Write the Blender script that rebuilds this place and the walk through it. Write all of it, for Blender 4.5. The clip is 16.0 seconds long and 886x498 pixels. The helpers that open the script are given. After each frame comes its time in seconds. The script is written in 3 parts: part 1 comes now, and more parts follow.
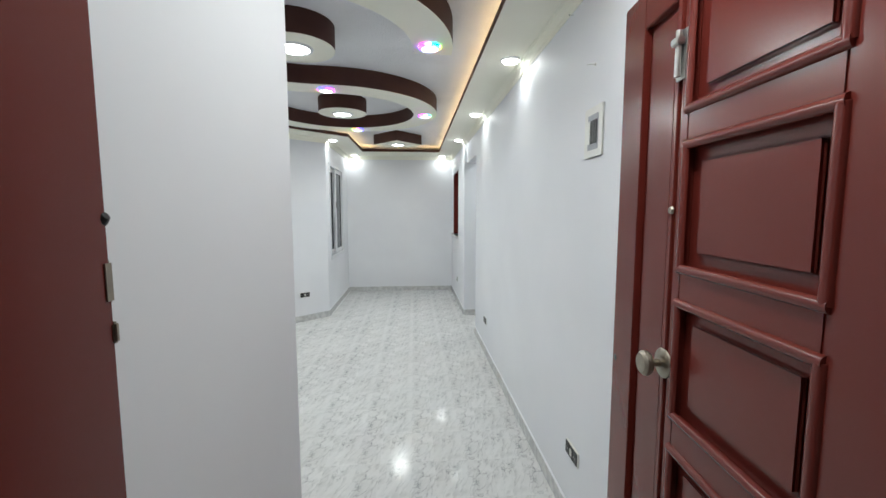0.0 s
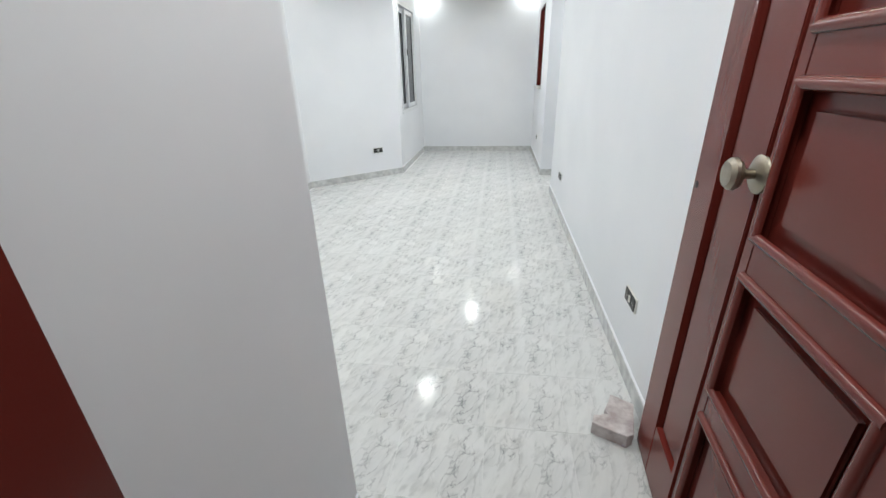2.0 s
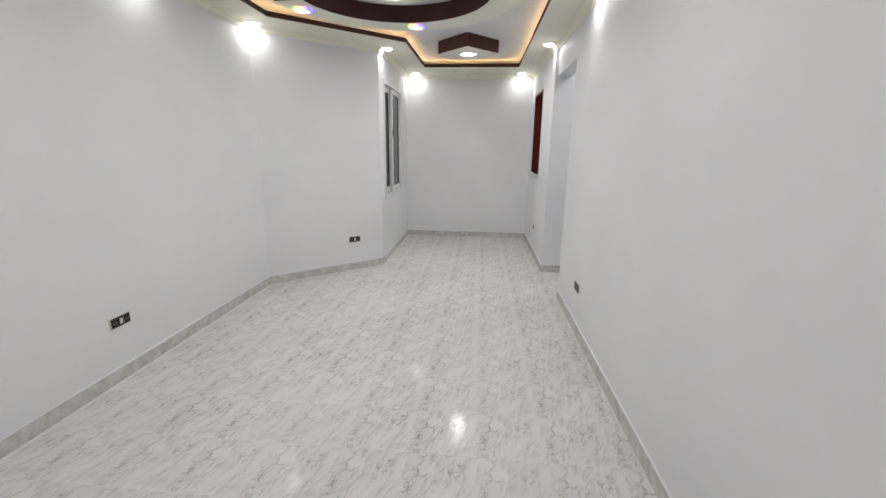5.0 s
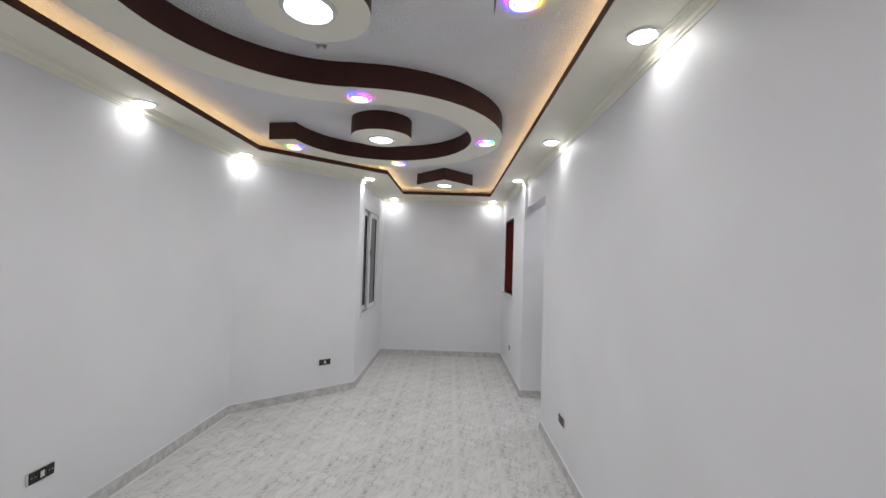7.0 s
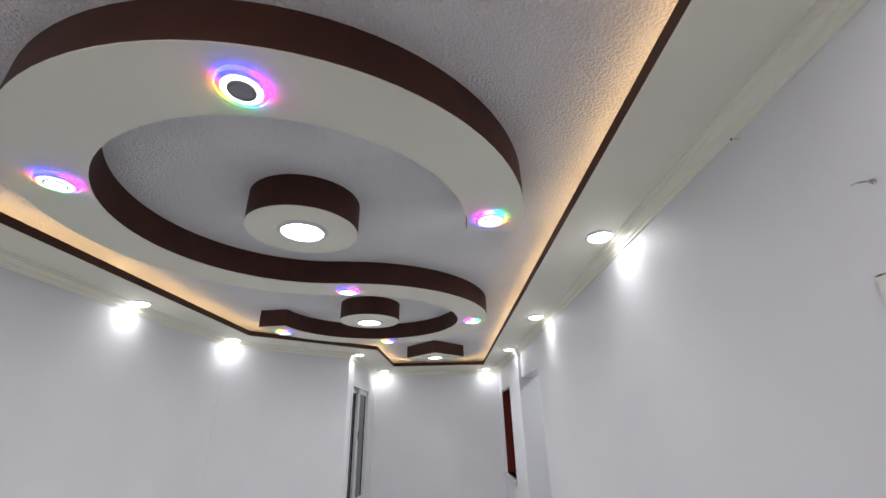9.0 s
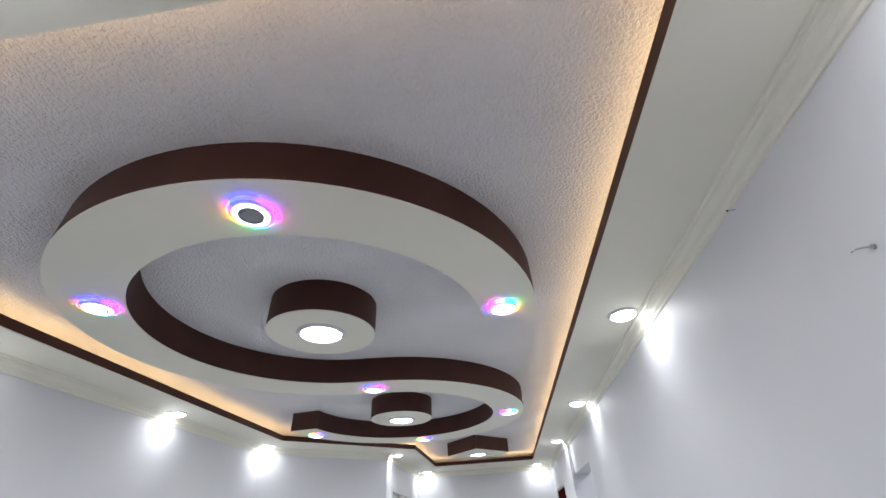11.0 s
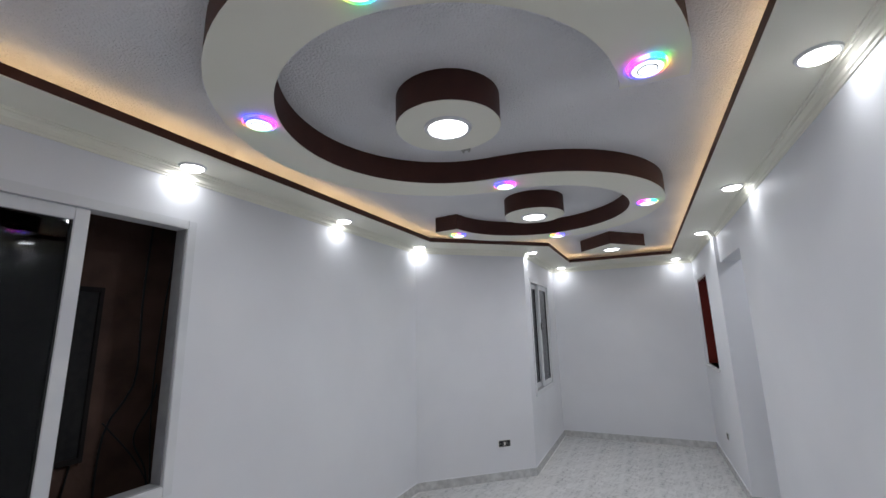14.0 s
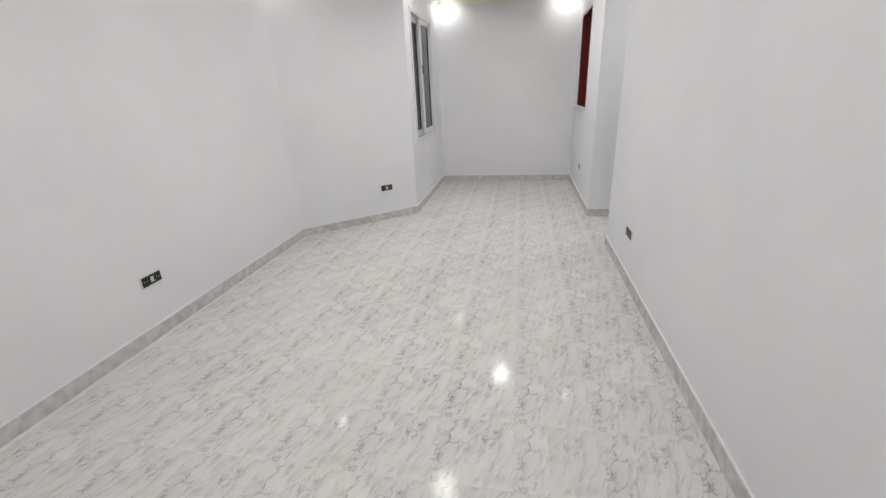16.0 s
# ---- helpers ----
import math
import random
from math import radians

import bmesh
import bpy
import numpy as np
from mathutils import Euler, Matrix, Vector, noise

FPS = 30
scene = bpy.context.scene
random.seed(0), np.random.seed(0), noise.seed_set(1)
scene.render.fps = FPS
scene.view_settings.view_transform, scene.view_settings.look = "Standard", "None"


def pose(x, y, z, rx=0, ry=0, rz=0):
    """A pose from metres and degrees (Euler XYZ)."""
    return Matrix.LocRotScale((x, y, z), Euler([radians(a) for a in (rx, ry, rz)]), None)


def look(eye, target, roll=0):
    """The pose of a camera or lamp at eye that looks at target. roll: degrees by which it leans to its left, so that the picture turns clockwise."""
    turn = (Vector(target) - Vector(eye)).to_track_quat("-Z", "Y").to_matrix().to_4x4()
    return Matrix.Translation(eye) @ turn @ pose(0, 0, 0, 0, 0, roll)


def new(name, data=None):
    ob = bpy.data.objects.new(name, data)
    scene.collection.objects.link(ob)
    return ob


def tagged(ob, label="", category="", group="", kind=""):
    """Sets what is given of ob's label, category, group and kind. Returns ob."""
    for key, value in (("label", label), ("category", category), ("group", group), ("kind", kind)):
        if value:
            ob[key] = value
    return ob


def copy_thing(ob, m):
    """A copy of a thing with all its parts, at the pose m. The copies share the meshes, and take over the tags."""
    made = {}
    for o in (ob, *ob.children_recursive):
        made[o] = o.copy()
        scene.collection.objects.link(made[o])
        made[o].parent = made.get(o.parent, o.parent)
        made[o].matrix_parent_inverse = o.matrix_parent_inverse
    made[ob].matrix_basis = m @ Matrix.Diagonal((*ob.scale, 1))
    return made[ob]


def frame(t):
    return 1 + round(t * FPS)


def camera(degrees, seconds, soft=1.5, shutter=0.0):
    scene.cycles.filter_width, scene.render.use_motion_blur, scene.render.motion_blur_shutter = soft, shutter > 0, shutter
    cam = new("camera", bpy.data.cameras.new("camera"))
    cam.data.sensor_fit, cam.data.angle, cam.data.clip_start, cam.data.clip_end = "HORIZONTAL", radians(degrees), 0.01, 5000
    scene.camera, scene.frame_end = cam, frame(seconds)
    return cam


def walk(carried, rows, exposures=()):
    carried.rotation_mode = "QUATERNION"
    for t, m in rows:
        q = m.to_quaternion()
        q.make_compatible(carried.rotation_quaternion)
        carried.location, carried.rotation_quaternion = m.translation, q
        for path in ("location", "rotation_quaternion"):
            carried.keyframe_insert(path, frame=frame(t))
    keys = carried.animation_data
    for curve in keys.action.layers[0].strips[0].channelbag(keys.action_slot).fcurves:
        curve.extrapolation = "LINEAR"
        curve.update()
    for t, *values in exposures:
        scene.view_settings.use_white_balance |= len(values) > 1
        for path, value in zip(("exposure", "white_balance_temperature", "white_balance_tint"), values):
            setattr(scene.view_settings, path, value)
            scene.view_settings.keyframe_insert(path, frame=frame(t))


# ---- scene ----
cam = camera(94.6, 16.0)
PATH = [
    (0, (0.896, 0.38, 1.523), (1.044, 2.471, 1.322), 0.0),
    (0.5, (0.985, 0.368, 1.487), (0.845, 2.455, 1.241), -0.4),
    (1, (1.048, 0.316, 1.427), (0.808, 2.363, 0.997), -2.8),
    (1.5, (1.057, 0.344, 1.347), (0.782, 2.313, 0.655), -2.9),
    (2, (1.041, 0.507, 1.308), (0.773, 2.421, 0.474), -1.5),
    (2.5, (0.960, 0.752, 1.345), (0.851, 2.698, 0.551), 0.5),
    (3, (0.936, 0.922, 1.381), (0.809, 2.802, 0.712), 0.3),
    (3.5, (0.986, 1.225, 1.422), (0.801, 3.128, 0.837), 0.1),
    (3.7, (1.007, 1.274, 1.442), (0.778, 3.187, 0.906), -0.2),
    (5.8, (0.761, 1.536, 1.398), (0.634, 3.487, 0.975), 0.8),
    (6, (0.766, 1.542, 1.419), (0.628, 3.504, 1.055), 0.3),
    (6.5, (0.767, 1.526, 1.458), (0.671, 3.516, 1.285), 1.2),
    (7, (0.757, 1.499, 1.539), (0.72, 3.498, 1.594), 1.8),
    (7.5, (0.758, 1.478, 1.588), (0.771, 3.467, 1.798), 2.2),
    (8, (0.78, 1.479, 1.625), (0.77, 3.45, 1.964), 1.6),
    (8.5, (0.779, 1.463, 1.666), (0.776, 3.378, 2.241), 0.2),
    (9, (0.799, 1.438, 1.705), (0.793, 3.273, 2.5), -1.2),
    (9.2, (0.808, 1.431, 1.723), (0.792, 3.22, 2.615), -1.3),
    (11.3, (0.927, 1.408, 1.727), (0.694, 3.024, 2.883), -4.1),
    (11.5, (0.93, 1.412, 1.718), (0.627, 3.029, 2.856), -4.1),
    (12, (0.918, 1.418, 1.722), (0.511, 3.033, 2.83), -3.9),
    (12.5, (0.91, 1.411, 1.714), (0.196, 2.959, 2.76), -4.1),
    (13, (0.916, 1.408, 1.707), (0.088, 2.906, 2.742), -4.4),
    (13.5, (0.913, 1.437, 1.686), (0.103, 3.046, 2.555), -3.0),
    (14, (0.884, 1.478, 1.599), (0.046, 3.252, 1.986), -1.4),
    (14.5, (0.832, 1.513, 1.446), (-0.078, 3.285, 1.266), 0.1),
    (15, (0.859, 1.568, 1.369), (0.045, 3.301, 0.789), -0.8),
    (15.5, (0.877, 1.612, 1.327), (0.225, 3.321, 0.519), -2.7),
    (16, (0.874, 1.73, 1.352), (0.511, 3.558, 0.627), -2.8),
]
UNIT = 0.95
walk(cam, [(t, look(UNIT * Vector(eye), UNIT * Vector(aim), roll)) for t, eye, aim, roll in PATH], exposures=[(0, 0.02, 6350, 3), (0.8, 0.22, 6150, -4), (1.2, 0.3, 6200, -3), (1.6, 0.36, 6350, 3), (2.5, 0.42, 6400, 4), (3.2, 0.2, 6700, 6), (3.7, -0.03, 6850, 7), (5.8, -0.2, 6750, 10), (7, -0.37, 6650, 11), (9.2, -0.38, 6450, 12), (11.3, -0.17, 6200, 11), (12.0, -0.33, 6150, 10), (13.0, -0.52, 6050, 10), (13.5, -0.53, 6100, 10), (14.0, -0.66, 6200, 11), (14.5, -0.42, 6450, 11), (15.2, 0.05, 6750, 11), (15.6, 0.08, 6800, 11), (16, -0.05, 6850, 11)]
)

# ---- light and exposure ----
world = bpy.data.worlds.new("night")
scene.world = world
world.use_nodes = True
world.node_tree.nodes["Background"].inputs[0].default_value = (0.012, 0.014, 0.02, 1)
world.node_tree.nodes["Background"].inputs[1].default_value = 0.3

FLOOR, SOFFIT, CEIL, HANG = -0.085, 2.555, 2.672, 2.523
WALL_L, WALL_R, WALL_RF, WALL_B, WALL_N = -1.45, 1.685, 1.65, 8.5, 1.4
STUB = 0.6
LAMP_W, MAIN_W = 1.08, 12.6
LED_STRENGTH = 6.6


def disk_lamp(x, y, z, r, watts, colour, name):
    data = bpy.data.lights.new(name, "AREA")
    data.shape, data.size, data.energy, data.color = "DISK", 2 * r, watts, colour
    ob = new(name, data)
    ob.matrix_world = pose(x, y, z)
    return ob


# ---- materials ----
def shader(name):
    m = bpy.data.materials.new(name)
    m.use_nodes = True
    nt = m.node_tree
    return m, nt, nt.nodes["Principled BSDF"]


def add(nt, kind, **inputs):
    n = nt.nodes.new(kind)
    for k, v in inputs.items():
        n.inputs[k.replace("_", " ")].default_value = v
    return n


def coords(nt, which="Object"):
    return nt.nodes.new("ShaderNodeTexCoord").outputs[which]


def ramp(nt, fac, stops):
    r = nt.nodes.new("ShaderNodeValToRGB")
    while len(r.color_ramp.elements) < len(stops):
        r.color_ramp.elements.new(0.5)
    for e, (p, c) in zip(r.color_ramp.elements, stops):
        e.position, e.color = p, (*c, 1)
    nt.links.new(fac, r.inputs[0])
    return r.outputs[0]


def bump(nt, bsdf, height, strength, distance=0.01):
    b = add(nt, "ShaderNodeBump", Strength=strength, Distance=distance)
    nt.links.new(height, b.inputs["Height"])
    nt.links.new(b.outputs[0], bsdf.inputs["Normal"])


def painted(name, a, b, scale=3.0, rough=0.6, grain=180.0, relief=0.08, which="Object", spec=0.4):
    """Paint with a faint patchiness a..b and a fine grain."""
    m, nt, p = shader(name)
    co = coords(nt, which)
    n1 = add(nt, "ShaderNodeTexNoise", Scale=scale, Detail=4.0)
    n2 = add(nt, "ShaderNodeTexNoise", Scale=grain, Detail=2.0)
    nt.links.new(co, n1.inputs["Vector"])
    nt.links.new(co, n2.inputs["Vector"])
    nt.links.new(ramp(nt, n1.outputs[0], ((0.35, a), (0.65, b))), p.inputs["Base Color"])
    p.inputs["Roughness"].default_value = rough
    p.inputs["Specular IOR Level"].default_value = spec
    bump(nt, p, n2.outputs[0], relief, 0.004)
    return m


def metal(name, colour, rough):
    m, nt, p = shader(name)
    n = add(nt, "ShaderNodeTexNoise", Scale=60.0, Detail=3.0)
    nt.links.new(coords(nt), n.inputs["Vector"])
    r = nt.nodes.new("ShaderNodeMapRange")
    r.inputs["To Min"].default_value, r.inputs["To Max"].default_value = rough * 0.7, rough * 1.3
    nt.links.new(n.outputs[0], r.inputs["Value"])
    nt.links.new(r.outputs[0], p.inputs["Roughness"])
    p.inputs["Base Color"].default_value = (*colour, 1)
    p.inputs["Metallic"].default_value = 1.0
    return m


def glowing(name, colour, strength):
    m, nt, p = shader(name)
    p.inputs["Base Color"].default_value = (0.8, 0.8, 0.8, 1)
    p.inputs["Emission Color"].default_value = (*colour, 1)
    p.inputs["Emission Strength"].default_value = strength
    return m


def chain(nt, op, a, b=None):
    n = nt.nodes.new("ShaderNodeMath")
    n.operation = op
    for k, v in enumerate((a, b)):
        if v is None:
            continue
        if isinstance(v, (int, float)):
            n.inputs[k].default_value = v
        else:
            nt.links.new(v, n.inputs[k])
    return n.outputs[0]


def remap(nt, value, a, b, c, d):
    n = nt.nodes.new("ShaderNodeMapRange")
    n.interpolation_type = "SMOOTHSTEP"
    for k, v in (("From Min", a), ("From Max", b), ("To Min", c), ("To Max", d)):
        n.inputs[k].default_value = v
    nt.links.new(value, n.inputs["Value"])
    return n.outputs[0]


def veins(nt, co, lean, squeeze, scale, width, shift, wobble):
    """Thin lines where a noise crosses its middle, stretched along y leaning by some degrees to x."""
    turn = add(nt, "ShaderNodeMapping", Rotation=(0, 0, radians(lean)))
    nt.links.new(co, turn.inputs["Vector"])
    mp = add(nt, "ShaderNodeMapping", Location=(shift, shift * 0.7, 0), Scale=(1.0, squeeze, 1.0))
    nt.links.new(turn.outputs[0], mp.inputs["Vector"])
    n = add(nt, "ShaderNodeTexNoise", Scale=scale, Detail=5.0, Roughness=0.55, Distortion=wobble)
    nt.links.new(mp.outputs[0], n.inputs["Vector"])
    off = chain(nt, "ABSOLUTE", chain(nt, "SUBTRACT", n.outputs[0], 0.5))
    return remap(nt, off, 0.0, width, 1.0, 0.0)


def tile_material(name):
    """White glazed ceramic printed with grey marble veins, the same print on each tile."""
    m, nt, p = shader(name)
    co = coords(nt)

    def patch_at(x, y, squeeze, inner, outer):
        mp = add(nt, "ShaderNodeMapping", Location=(-x, -y * squeeze, 0), Scale=(1.0, squeeze, 1.0))
        nt.links.new(co, mp.inputs["Vector"])
        ragged = add(nt, "ShaderNodeTexNoise", Scale=34.0, Detail=3.0)
        nt.links.new(co, ragged.inputs["Vector"])
        d = nt.nodes.new("ShaderNodeVectorMath")
        d.operation = "LENGTH"
        nt.links.new(mp.outputs[0], d.inputs[0])
        r = chain(nt, "ADD", d.outputs["Value"], chain(nt, "MULTIPLY", chain(nt, "SUBTRACT", ragged.outputs[0], 0.5), 0.09))
        return remap(nt, r, inner, outer, 1.0, 0.0)

    knot = patch_at(0.085, -0.062, 0.6, 0.03, 0.12)
    knot2 = patch_at(-0.075, 0.05, 0.6, 0.02, 0.11)
    long = veins(nt, co, 24, 0.3, 11.0, 0.028, 6.1, 0.5)
    patchy = add(nt, "ShaderNodeTexNoise", Scale=11.0, Detail=2.0)
    nt.links.new(co, patchy.inputs["Vector"])
    broken = remap(nt, patchy.outputs[0], 0.42, 0.62, 0.0, 1.0)

    def strokes(lean, squeeze, scale, low, high, shift):
        """Soft brushed streaks, long towards y leaning by some degrees to x."""
        turn = add(nt, "ShaderNodeMapping", Rotation=(0, 0, radians(lean)))
        nt.links.new(co, turn.inputs["Vector"])
        mp = add(nt, "ShaderNodeMapping", Location=(shift, shift * 0.6, 0), Scale=(1.0, squeeze, 1.0))
        nt.links.new(turn.outputs[0], mp.inputs["Vector"])
        n = add(nt, "ShaderNodeTexNoise", Scale=scale, Detail=3.0, Roughness=0.5, Distortion=0.4)
        nt.links.new(mp.outputs[0], n.inputs["Vector"])
        return remap(nt, n.outputs[0], low, high, 0.0, 1.0)

    jags = veins(nt, co, 8, 0.42, 15.0, 0.03, 1.9, 0.9)
    streaks = strokes(28, 0.3, 30.0, 0.53, 0.68, 2.7)
    soft = strokes(24, 0.36, 15.0, 0.5, 0.72, 5.3)
    # one broken vein that runs up the tile through the knot
    sep = nt.nodes.new("ShaderNodeSeparateXYZ")
    nt.links.new(co, sep.inputs[0])
    wob = add(nt, "ShaderNodeTexNoise", Scale=19.0, Detail=4.0)
    nt.links.new(co, wob.inputs["Vector"])
    line = chain(nt, "ADD", chain(nt, "SUBTRACT", sep.outputs["X"], 0.085), chain(nt, "MULTIPLY", sep.outputs["Y"], -0.16))
    line = chain(nt, "ABSOLUTE", chain(nt, "ADD", line, chain(nt, "MULTIPLY", chain(nt, "SUBTRACT", wob.outputs[0], 0.5), 0.11)))
    gaps = add(nt, "ShaderNodeTexNoise", Scale=36.0, Detail=2.0)
    nt.links.new(co, gaps.inputs["Vector"])
    line = chain(nt, "MULTIPLY", remap(nt, line, 0.0, 0.0075, 1.0, 0.0), remap(nt, gaps.outputs[0], 0.38, 0.6, 0.1, 1.0))
    wash = veins(nt, co, 24, 0.4, 8.0, 0.15, 7.7, 0.8)
    dark = chain(nt, "MULTIPLY", chain(nt, "MULTIPLY", jags, knot), 0.52)
    for layer, weight in ((chain(nt, "MULTIPLY", jags, knot2), 0.4), (streaks, 0.27), (soft, 0.2), (chain(nt, "MULTIPLY", long, broken), 0.42), (line, 0.58), (wash, 0.1)):
        dark = chain(nt, "ADD", dark, chain(nt, "MULTIPLY", layer, weight))
    dark = chain(nt, "MINIMUM", dark, 1.0)
    # the print is stronger on some tiles than on others
    world_co = nt.nodes.new("ShaderNodeNewGeometry").outputs["Position"]
    patch = add(nt, "ShaderNodeTexNoise", Scale=1.7, Detail=3.0)
    nt.links.new(world_co, patch.inputs["Vector"])
    dark = chain(nt, "MULTIPLY", dark, remap(nt, patch.outputs[0], 0.3, 0.7, 0.65, 1.1))
    mix = nt.nodes.new("ShaderNodeMix")
    mix.data_type = "RGBA"
    nt.links.new(dark, mix.inputs[0])
    mix.inputs[6].default_value = (0.64, 0.64, 0.63, 1)
    mix.inputs[7].default_value = (0.22, 0.225, 0.23, 1)
    hsv = add(nt, "ShaderNodeHueSaturation")
    info = nt.nodes.new("ShaderNodeObjectInfo")
    nt.links.new(remap(nt, info.outputs["Random"], 0.0, 1.0, 0.97, 1.02), hsv.inputs["Value"])
    nt.links.new(mix.outputs[2], hsv.inputs["Color"])
    nt.links.new(hsv.outputs[0], p.inputs["Base Color"])
    smear = add(nt, "ShaderNodeTexNoise", Scale=4.0, Detail=3.0)
    nt.links.new(world_co, smear.inputs["Vector"])
    nt.links.new(remap(nt, smear.outputs[0], 0.3, 0.7, 0.1, 0.17), p.inputs["Roughness"])
    p.inputs["Specular IOR Level"].default_value = 0.1
    wav = add(nt, "ShaderNodeTexNoise", Scale=16.0, Detail=1.0)
    nt.links.new(co, wav.inputs["Vector"])
    bump(nt, p, wav.outputs[0], 0.05, 0.004)
    return m


def rainbow(name, strength):
    """A glow whose hue turns with the angle round the lamp's axis."""
    m, nt, p = shader(name)
    g = nt.nodes.new("ShaderNodeTexGradient")
    g.gradient_type = "RADIAL"
    nt.links.new(coords(nt), g.inputs["Vector"])
    c = ramp(nt, g.outputs["Fac"], ((0.0, (1.0, 0.45, 0.004)), (0.07, (1.0, 0.08, 0.06)), (0.16, (0.008, 0.02, 1.0)), (0.35, (0.02, 0.008, 1.0)), (0.47, (0.4, 0.006, 1.0)), (0.6, (1.0, 0.006, 0.5)), (0.72, (0.006, 0.3, 0.8)), (0.85, (0.006, 0.85, 0.12)), (1.0, (1.0, 0.45, 0.004))))
    nt.links.new(c, p.inputs["Emission Color"])
    p.inputs["Emission Strength"].default_value = strength
    return m


def stucco(name):
    m, nt, p = shader(name)
    co = coords(nt)
    n1 = add(nt, "ShaderNodeTexNoise", Scale=98.0, Detail=2.5, Roughness=0.5, Distortion=0.3)
    n2 = add(nt, "ShaderNodeTexNoise", Scale=2.2, Detail=3.0)
    for n in (n1, n2):
        nt.links.new(co, n.inputs["Vector"])
    nt.links.new(ramp(nt, n2.outputs[0], ((0.35, (0.85, 0.85, 0.875)), (0.65, (0.89, 0.89, 0.91)))), p.inputs["Base Color"])
    p.inputs["Roughness"].default_value = 0.9
    # trowelled smoother in some patches
    n3 = add(nt, "ShaderNodeTexNoise", Scale=3.1, Detail=2.0)
    nt.links.new(co, n3.inputs["Vector"])
    bump(nt, p, chain(nt, "MULTIPLY", n1.outputs[0], remap(nt, n3.outputs[0], 0.34, 0.52, 0.5, 1.0)), 0.9, 0.017)
    return m


def gloss_wood(name, a, b):
    """Oil-painted wood: gloss with a faint, broad patchiness and upright brush marks."""
    m, nt, p = shader(name)
    n = add(nt, "ShaderNodeTexNoise", Scale=2.0, Detail=1.0)
    nt.links.new(coords(nt), n.inputs["Vector"])
    nt.links.new(ramp(nt, n.outputs[0], ((0.15, a), (0.85, b))), p.inputs["Base Color"])
    p.inputs["Roughness"].default_value = 0.25
    p.inputs["Specular IOR Level"].default_value = 0.42
    mp = add(nt, "ShaderNodeMapping", Scale=(1.0, 1.0, 0.035))
    nt.links.new(coords(nt), mp.inputs["Vector"])
    brush = add(nt, "ShaderNodeTexNoise", Scale=150.0, Detail=3.0)
    nt.links.new(mp.outputs[0], brush.inputs["Vector"])
    bump(nt, p, brush.outputs[0], 0.04, 0.002)
    return m


def glass(name, tint):
    m, nt, p = shader(name)
    p.inputs["Base Color"].default_value = (*tint, 1)
    p.inputs["Roughness"].default_value = 0.02
    p.inputs["Transmission Weight"].default_value = 1.0
    p.inputs["IOR"].default_value = 1.33
    return m


WHITE = painted("wall_paint", (0.735, 0.742, 0.768), (0.775, 0.782, 0.806), 1.3, 0.55, 140.0, 0.03)
CREAM = painted("soffit_paint", (0.85, 0.84, 0.725), (0.885, 0.875, 0.77), 1.5, 0.6, 160.0, 0.06)
BROWN = painted("brown_paint", (0.052, 0.015, 0.009), (0.067, 0.021, 0.0125), 6.0, 0.62, 220.0, 0.1)
STUCCO = stucco("stucco")
WOOD = gloss_wood("red_gloss_paint", (0.115, 0.017, 0.0125), (0.145, 0.024, 0.0175))
TILE = tile_material("marble_tile")
GROUT = painted("grout", (0.6, 0.6, 0.585), (0.7, 0.7, 0.68), 6.0, 0.9, 300.0, 0.1)
SKIRT = painted("skirting_tile", (0.46, 0.46, 0.455), (0.63, 0.63, 0.62), 16.0, 0.25, 60.0, 0.03)
ALU = painted("white_aluminium", (0.66, 0.67, 0.69), (0.72, 0.73, 0.74), 5.0, 0.35, 200.0, 0.02)
RUBBER = painted("black_rubber", (0.012, 0.012, 0.013), (0.02, 0.02, 0.02), 20.0, 0.7)
GLASS = glass("window_glass", (0.08, 0.09, 0.1))
BLACKP = painted("black_plastic", (0.012, 0.012, 0.013), (0.02, 0.02, 0.02), 30.0, 0.35)
PLASTIC = painted("white_plastic", (0.7, 0.7, 0.66), (0.76, 0.76, 0.72), 20.0, 0.35, 300.0, 0.02)
BRASS = metal("aged_brass", (0.33, 0.29, 0.235), 0.4)
STEEL = metal("dull_steel", (0.5, 0.49, 0.47), 0.35)
LENS = glowing("lamp_lens", (1.0, 0.98, 0.95), 15.0)
LED = glowing("led_strip", (1.0, 0.66, 0.35), LED_STRENGTH)
STONE = painted("block_stone", (0.36, 0.3, 0.29), (0.6, 0.55, 0.54), 18.0, 0.8, 90.0, 0.5)
SILL = painted("sill_marble", (0.62, 0.62, 0.61), (0.74, 0.74, 0.73), 8.0, 0.3, 60.0, 0.02)
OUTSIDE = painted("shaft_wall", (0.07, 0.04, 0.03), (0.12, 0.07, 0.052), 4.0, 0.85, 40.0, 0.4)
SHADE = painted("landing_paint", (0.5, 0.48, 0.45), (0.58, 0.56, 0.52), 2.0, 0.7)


# ---- mesh helpers ----
def link(name, bm, mat, parent=None, label="", bevel=0.0, smooth=False):
    if bevel:
        bmesh.ops.bevel(bm, geom=list(bm.edges), offset=bevel, segments=2, affect="EDGES", clamp_overlap=True)
    bmesh.ops.recalc_face_normals(bm, faces=bm.faces)
    me = bpy.data.meshes.new(name)
    bm.to_mesh(me)
    bm.free()
    me.materials.append(mat)
    if smooth:
        for f in me.polygons:
            f.use_smooth = True
        me.set_sharp_from_angle(angle=radians(35))
    ob = new(name, me)
    if parent is not None:
        ob.parent = parent
    if label:
        ob["label"] = label
    return ob


part = link


